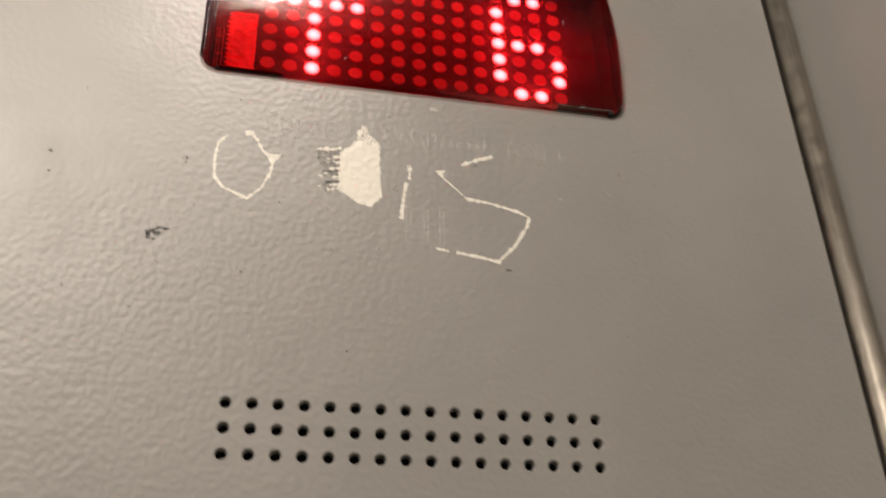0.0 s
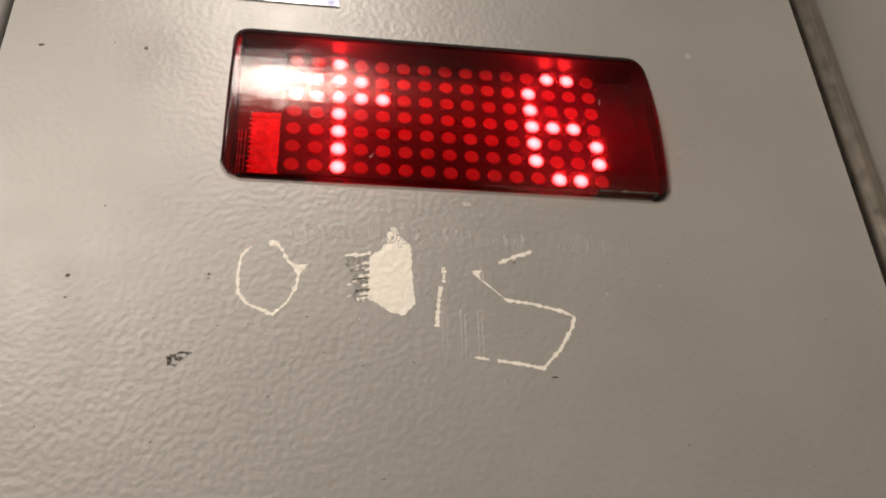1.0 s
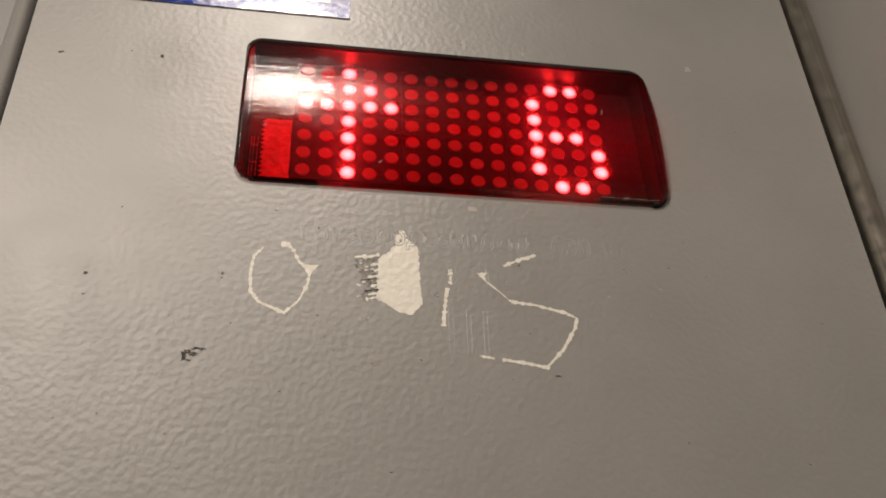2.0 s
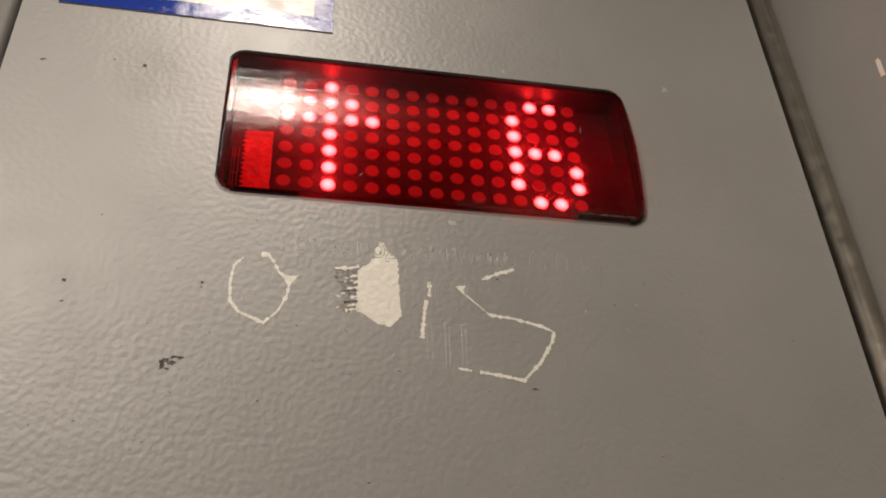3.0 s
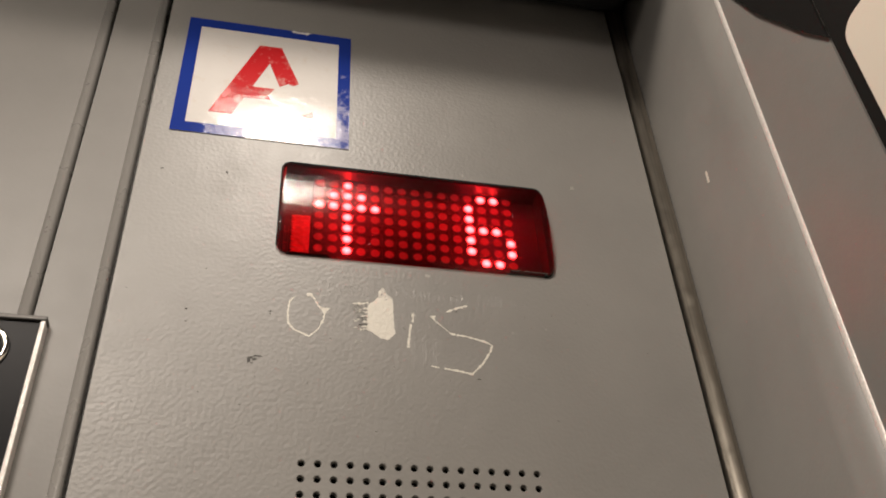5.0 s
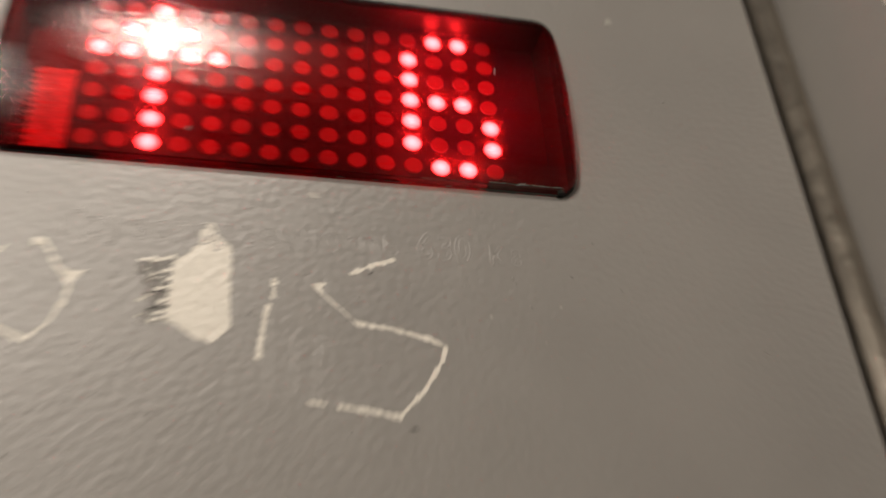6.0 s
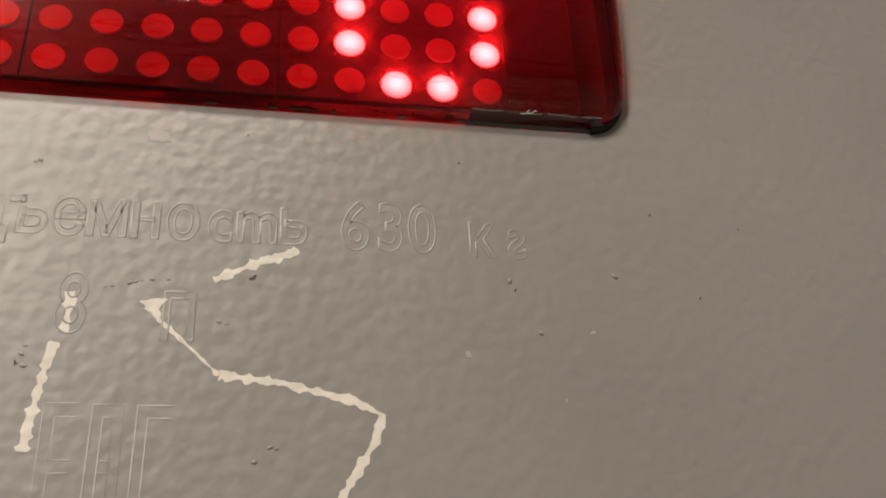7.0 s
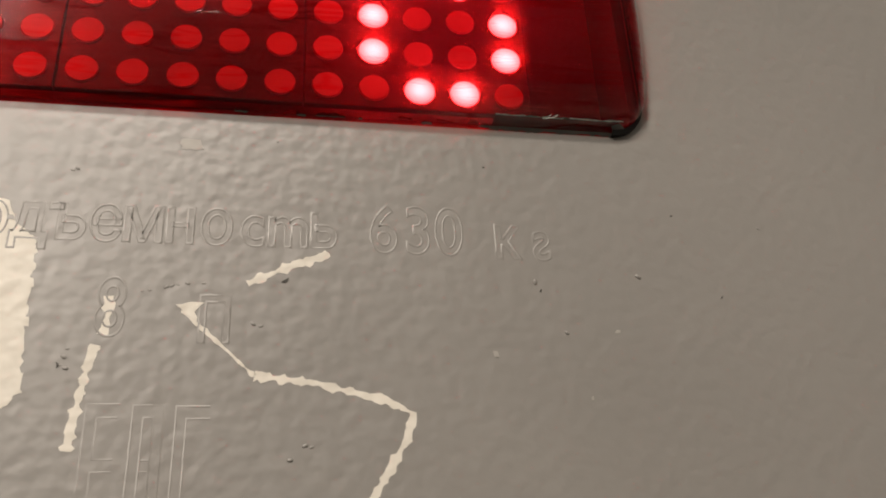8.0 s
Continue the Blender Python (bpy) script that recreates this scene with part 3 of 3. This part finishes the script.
for cx, cz, cw in ((-22.0, -51.6, 1.2), (-19.2, -53.4, 1.0), (-21.0, -54.6, 0.9)):
    part("paint_island", ragged_patch(mm([(cx - cw / 2, cz - cw / 2), (cx + cw / 2, cz - cw / 3), (cx + cw / 3, cz + cw / 2), (cx - cw / 2, cz + cw / 3)]), rng, -0.0001, 0.0005, 0.0002), PAINT, panel)
fleck_rng = random.Random(31)
for i in range(70):
    cx, cz, cw = fleck_rng.uniform(-34.4, -27.9), fleck_rng.uniform(-77.4, -61.6), fleck_rng.uniform(0.25, 0.8)
    part("paint_fleck", ragged_patch(mm([(cx - cw, cz - cw / 3), (cx + cw, cz - cw / 2.5), (cx + cw * 0.8, cz + cw / 3), (cx - cw * 0.7, cz + cw / 2.5)]), fleck_rng, -0.00004, 0.0003, 0.0002), (PRIMER, PAINT, PAINT, FAINT)[i % 4], panel)
bm = bmesh.new()
for x, z in mm([(-1.3, -63.6), (-0.4, -63.4), (1.7, -62.9), (2.4, -62.7), (3.2, -62.5), (4.4, -62.3), (6.5, -62.2), (-9.6, -71.8), (-9.9, -72.9), (-10.2, -74.0), (-9.5, -74.4), (20.4, -84.2), (21.2, -84.4), (18.6, -86.0), (-11.7, -45.3), (-12.3, -45.6), (13.2, -67.9), (14.2, -68.2)]):
    bmesh.ops.create_icosphere(bm, subdivisions=2, radius=rng.uniform(0.00025, 0.0004), matrix=pose(x, 0.00012, z, 0, rng.uniform(-40, 40)) @ Matrix.Diagonal((1.4, 0.7, 0.8, 1)))
tagged(part("paint_blisters", bm, PAINT, panel, "small blisters in the paint", True), kind="stuff")
part("bare_metal", ragged_patch(mm([(-35.2, -62.0), (-30.4, -60.6), (-27.8, -61.6), (-27.8, -76.6), (-32.6, -78.0), (-33.2, -75.0), (-30.9, -73.0), (-33.4, -70.8), (-32.5, -68.6), (-34.9, -66.4)]), rng, -0.00002, rough=0.0006), BARE, panel, "scraped grey metal")
part("scratch", ragged_stroke(mm([(-35.4, -61.6), (-31.0, -61.3), (-27.6, -60.4)]), 0.0011, rng, -0.0001), PRIMER, panel)
for z, reach, dark in ((-64.0, 2.6, 0), (-66.2, 1.5, 0), (-68.4, 3.4, 0), (-69.5, 5.4, 1), (-71.6, 2.4, 0), (-73.4, 4.4, 1), (-74.6, 3.2, 0), (-76.2, 4.0, 0)):
    part("torn_edge", ragged_stroke(mm([(-27.8, z + 0.3), (-27.8 - reach * 0.5, z), (-27.8 - reach, z - 0.5)]), 0.0004 if dark else 0.0008, rng, -0.00009, 0.0004), SCRAPED if dark else PRIMER, panel)
part("scratch", ragged_stroke(mm([(-5.4, -64.4), (-5.2, -66.6), (-5.6, -69.8)]), 0.0013, rng), PRIMER, panel, "cream scraped line")
part("scratch", ragged_stroke(mm([(-6.3, -71.2), (-7.1, -75.3), (-8.1, -84.9)]), 0.0012, rng), PRIMER, panel, "cream scraped line")
part("scratch", ragged_stroke(mm([(23.2, -57.3), (17.5, -59.4), (12.2, -62.1)]), 0.0012, rng), PRIMER, panel)
part("scratch", ragged_stroke(mm([(4.0, -66.2), (9.5, -71.2), (13.7, -75.1)]), 0.0005, rng), PRIMER, panel)
part("chip", ragged_patch(mm([(3.3, -65.4), (6.6, -64.9), (5.8, -66.4), (6.2, -68.6)]), rng, rough=0.0002), PRIMER, panel)
part("scratch", ragged_stroke(mm([(13.7, -75.1), (21.7, -76.0), (31.2, -78.4), (34.3, -80.0), (33.4, -83.4), (28.9, -91.0), (23.0, -97.4), (16.5, -96.2), (9.4, -95.3)]), 0.0011, rng), PRIMER, panel, "long bent cream scratch")
part("scratch", ragged_stroke(mm([(6.9, -95.0), (2.7, -94.4)]), 0.0008, rng), PRIMER, panel)
for x, z, w, h in ((-51.5, -36.2, 4.6, 1.0), (3.3, -40.3, 3.0, 2.0), (92.7, 33.4, 2.2, 2.6), (26.7, 33.8, 1.0, 2.0), (63.8, -67.9, 0.6, 0.9), (45.9, -71.4, 0.6, 0.9), (59.0, -77.7, 0.6, 0.9), (-33.7, -83.8, 0.6, 0.9), (-30.8, -83.0, 0.6, 0.9), (-33.4, -83.4, 0.8, 0.6), (-32.2, -83.9, 0.6, 0.5), (-31.6, -83.2, 0.4, 0.4)):
    part("chip", ragged_patch(mm([(x - w / 2, z - h / 2), (x + w / 2, z - h / 3), (x + w / 2.4, z + h / 2), (x - w / 2.2, z + h / 2.4)]), rng, rough=0.0003), FAINT, panel)
for x, z, w, h in ((-81.2, -97.0, 4.0, 0.8), (-79.4, -95.6, 4.8, 0.7), (-82.9, -98.4, 1.3, 2.4), (-82.2, -96.2, 2.2, 0.5), (-80.6, -97.8, 1.8, 0.5), (-83.6, -96.9, 0.8, 1.2), (-81.6, -99.2, 1.2, 0.5), (-10.3, -74.1, 0.6, 0.8), (-75.0, -70.0, 0.8, 1.2), (-103.6, 16.8, 0.8, 1.8), (-136.6, 15.0, 1.6, 0.8), (-113.7, -72.4, 1.0, 1.0),
                   (26.0, -99.9, 2.4, 0.5), (17.1, -61.6, 0.9, 0.6)):
    part("scrape", ragged_patch(mm([(x - w / 2, z - h / 2), (x + w / 2, z - h / 3), (x + w / 2.4, z + h / 2), (x - w / 2.2, z + h / 2.4)]), rng, -0.00007, 0.0005, 0.00035), SCRAPED, panel)
bm = bmesh.new()
PITS = mm([(-88.8, -85.2), (-76.1, -70.1), (-75.0, -71.6), (-103.8, 17.3), (-40.9, -94.3), (-29.7, -98.1), (-55.8, -107.9), (-79.8, -106.5), (-103.7, -116.0), (-71.1, -86.8), (-107.3, -47.9), (-7.6, -117.9), (-114.4, -72.2), (80.9, -62.1), (53.2, -61.9), (15.4, -39.2), (46.1, -41.7), (-11.7, -45.3), (20.6, -84.3), (18.7, -86.2), (75.1, -48.7)])
for x, z in PITS:
    r = rng.choice((0.00025, 0.0003, 0.0004)) * (0.5 if x > -0.02 else 0.75)
    bmesh.ops.create_circle(bm, cap_ends=True, segments=7, radius=r, matrix=pose(x, -0.00004, z, 90, 0, 0) @ pose(0, 0, 0, 0, 0, rng.uniform(0, 60)) @ Matrix.Diagonal((1.5, 0.7, 1, 1)))
tagged(part("pits", bm, SCRAPED, panel), kind="stuff")
bm = bmesh.new()
for i in range(34):
    x, z, r = rng.uniform(XL + 0.004, XR - 0.02), ZC + rng.uniform(-0.14, 0.05), rng.uniform(0.0002, 0.00045)
    if x < XL + 0.002 or WX0 - 0.002 < x < WX1 + 0.002 and WZ0 - 0.002 < z < WZ1 + 0.002:
        continue
    bmesh.ops.create_icosphere(bm, subdivisions=2, radius=r, matrix=pose(x, 0.0, z, 0, rng.uniform(0, 90)) @ Matrix.Diagonal((1.3, 0.6, 0.8, 1)))
tagged(part("pimples", bm, PAINT, panel), kind="stuff")


# ---- stamped lettering under the paint ----
def stamped(text, x, z, size, squeeze, parent):
    """Outline of stamped letters, standing as thin ridges under the paint."""
    cu = bpy.data.curves.new("stamped_lettering", "FONT")
    cu.body, cu.size, cu.align_x = text, size, "CENTER"
    cu.fill_mode, cu.bevel_depth, cu.bevel_resolution, cu.offset = "NONE", 0.00045, 3, 0.00012
    cu.materials.append(PAINT)
    ob = new("stamped_lettering", cu)
    ob.matrix_world = pose(x, 0.00039, z, 90) @ Matrix.Diagonal((squeeze, 1, 1, 1))
    ob.parent = parent
    return ob


STAMP = "Грузоподъемноcmь"
for i, ch in enumerate(STAMP):
    stamped(ch, -0.0508 + 0.00487 * i, ZC - 0.0562, 0.0096, 0.82, panel)
for ch, x, flip in (("6", 0.0308, 1), ("3", 0.0358, 1), ("0", 0.0403, 1), ("к", 0.0487, 1), ("s", 0.0540, -1)):
    stamped(ch, x, ZC - (0.0565 if ch in "630" else 0.0568), 0.0105 if ch in "630" else 0.0094, 0.80 * flip, panel)
stamped("8", -0.0050, ZC - 0.0698, 0.0115, 0.68, panel)
stamped("П", 0.0082, ZC - 0.0705, 0.0088, 0.75, panel)


def ridge(points):
    """A soft raised line under the paint."""
    cu = bpy.data.curves.new("stamped_line", "CURVE")
    cu.dimensions, cu.bevel_depth, cu.bevel_resolution = "3D", 0.00045, 3
    sp = cu.splines.new("POLY")
    sp.points.add(len(points) - 1)
    for p, (x, z) in zip(sp.points, mm(points)):
        p.co = (x, 0.00041, z, 1)
    cu.materials.append(PAINT)
    ob = new("stamped_line", cu)
    ob.parent = panel


for line in (((-2.4, -79.0), (-6.4, -79.0), (-6.4, -94.6), (-2.6, -94.6)), ((-2.6, -80.7), (-5.0, -80.7), (-5.0, -85.9), (-2.6, -85.9)), ((-2.6, -87.4), (-5.0, -87.4), (-5.0, -93.0), (-2.6, -93.0)),
             ((-0.8, -94.6), (-0.8, -79.1), (2.9, -79.1), (2.9, -94.6)), ((0.5, -94.6), (0.5, -80.7), (1.7, -80.7), (1.7, -94.6)), ((0.5, -86.0), (1.7, -86.0)), ((0.5, -87.4), (1.7, -87.4)),
             ((4.4, -94.6), (4.4, -79.2), (8.5, -79.2)), ((5.7, -94.6), (5.7, -80.8), (8.5, -80.8))):
    ridge(line)

# ---- button plate ----
plate = tagged(new("button_plate"), "glossy black button plate in a chrome frame", "button panel")
PZ = ZC - 0.0890
part("face", boxed(-0.2900, -0.1740, -0.0050, 0.0, 1.20, PZ), GLOSS_BLACK, plate)
# pale colour here replaces what the chrome strip would reflect
part("frame", boxed(-0.1740, -0.1718, -0.0064, 0.0, 1.20, PZ, 0.0004), EDGE_SHINE, plate, "polished side strip with its shine painted pale")
part("frame", boxed(-0.2900, -0.1714, -0.0066, 0.0, PZ + 0.0001, PZ + 0.0026, 0.0006), DULL, plate, "dull grey top strip")
bm = bmesh.new()
rings = []
for i in range(24):
    a = 2 * math.pi * i / 24
    ring = []
    for j in range(8):
        q = 2 * math.pi * j / 8
        rr = 0.0105 + 0.0018 * math.cos(q)
        ring.append(bm.verts.new((-0.1958 + rr * math.cos(a), -0.0052 - 0.0016 * math.sin(q), ZC - 0.1040 + rr * math.sin(a))))
    rings.append(ring)
for i in range(24):
    for j in range(8):
        bm.faces.new((rings[i][j], rings[i][(j + 1) % 8], rings[(i + 1) % 24][(j + 1) % 8], rings[(i + 1) % 24][j]))
bmesh.ops.recalc_face_normals(bm, faces=bm.faces[:])
part("button_ring", bm, CHROME, plate, "chrome button ring", True)
bm = bmesh.new()
bmesh.ops.create_cone(bm, cap_ends=True, segments=24, radius1=0.0086, radius2=0.0080, depth=0.002, matrix=pose(-0.1958, -0.0058, ZC - 0.1040, 90))
part("button", bm, BLACK, plate)

# ---- small marks on the side wall ----
for y, z, w, h in ((-0.0425, 0.0125, 0.0024, 0.0085), (-0.1045, 0.062, 0.005, 0.0010)):
    bm = ragged_patch([(y - w / 2, ZC + z - h / 2), (y + w / 2, ZC + z - h / 2.4), (y + w / 3, ZC + z + h / 2), (y - w / 2, ZC + z + h / 2.2)], rng, 0.0, 0.0006, 0.0003)
    mark = part("scuff", bm, PRIMER, side)
    mark.matrix_world = Matrix.Translation((0.1522 if y < -0.1 else 0.1538, 0, 0)) @ Matrix(((0, 1, 0, 0), (1, 0, 0, 0), (0, 0, 1, 0), (0, 0, 0, 1)))

# ---- ceiling lamps, the third an added fill ----
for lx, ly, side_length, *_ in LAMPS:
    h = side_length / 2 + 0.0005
    lamp = tagged(new("ceiling_lamp"), "square steel-framed ceiling lamp, the rearmost one added as fill", "lamp", "lamps in the ceiling")
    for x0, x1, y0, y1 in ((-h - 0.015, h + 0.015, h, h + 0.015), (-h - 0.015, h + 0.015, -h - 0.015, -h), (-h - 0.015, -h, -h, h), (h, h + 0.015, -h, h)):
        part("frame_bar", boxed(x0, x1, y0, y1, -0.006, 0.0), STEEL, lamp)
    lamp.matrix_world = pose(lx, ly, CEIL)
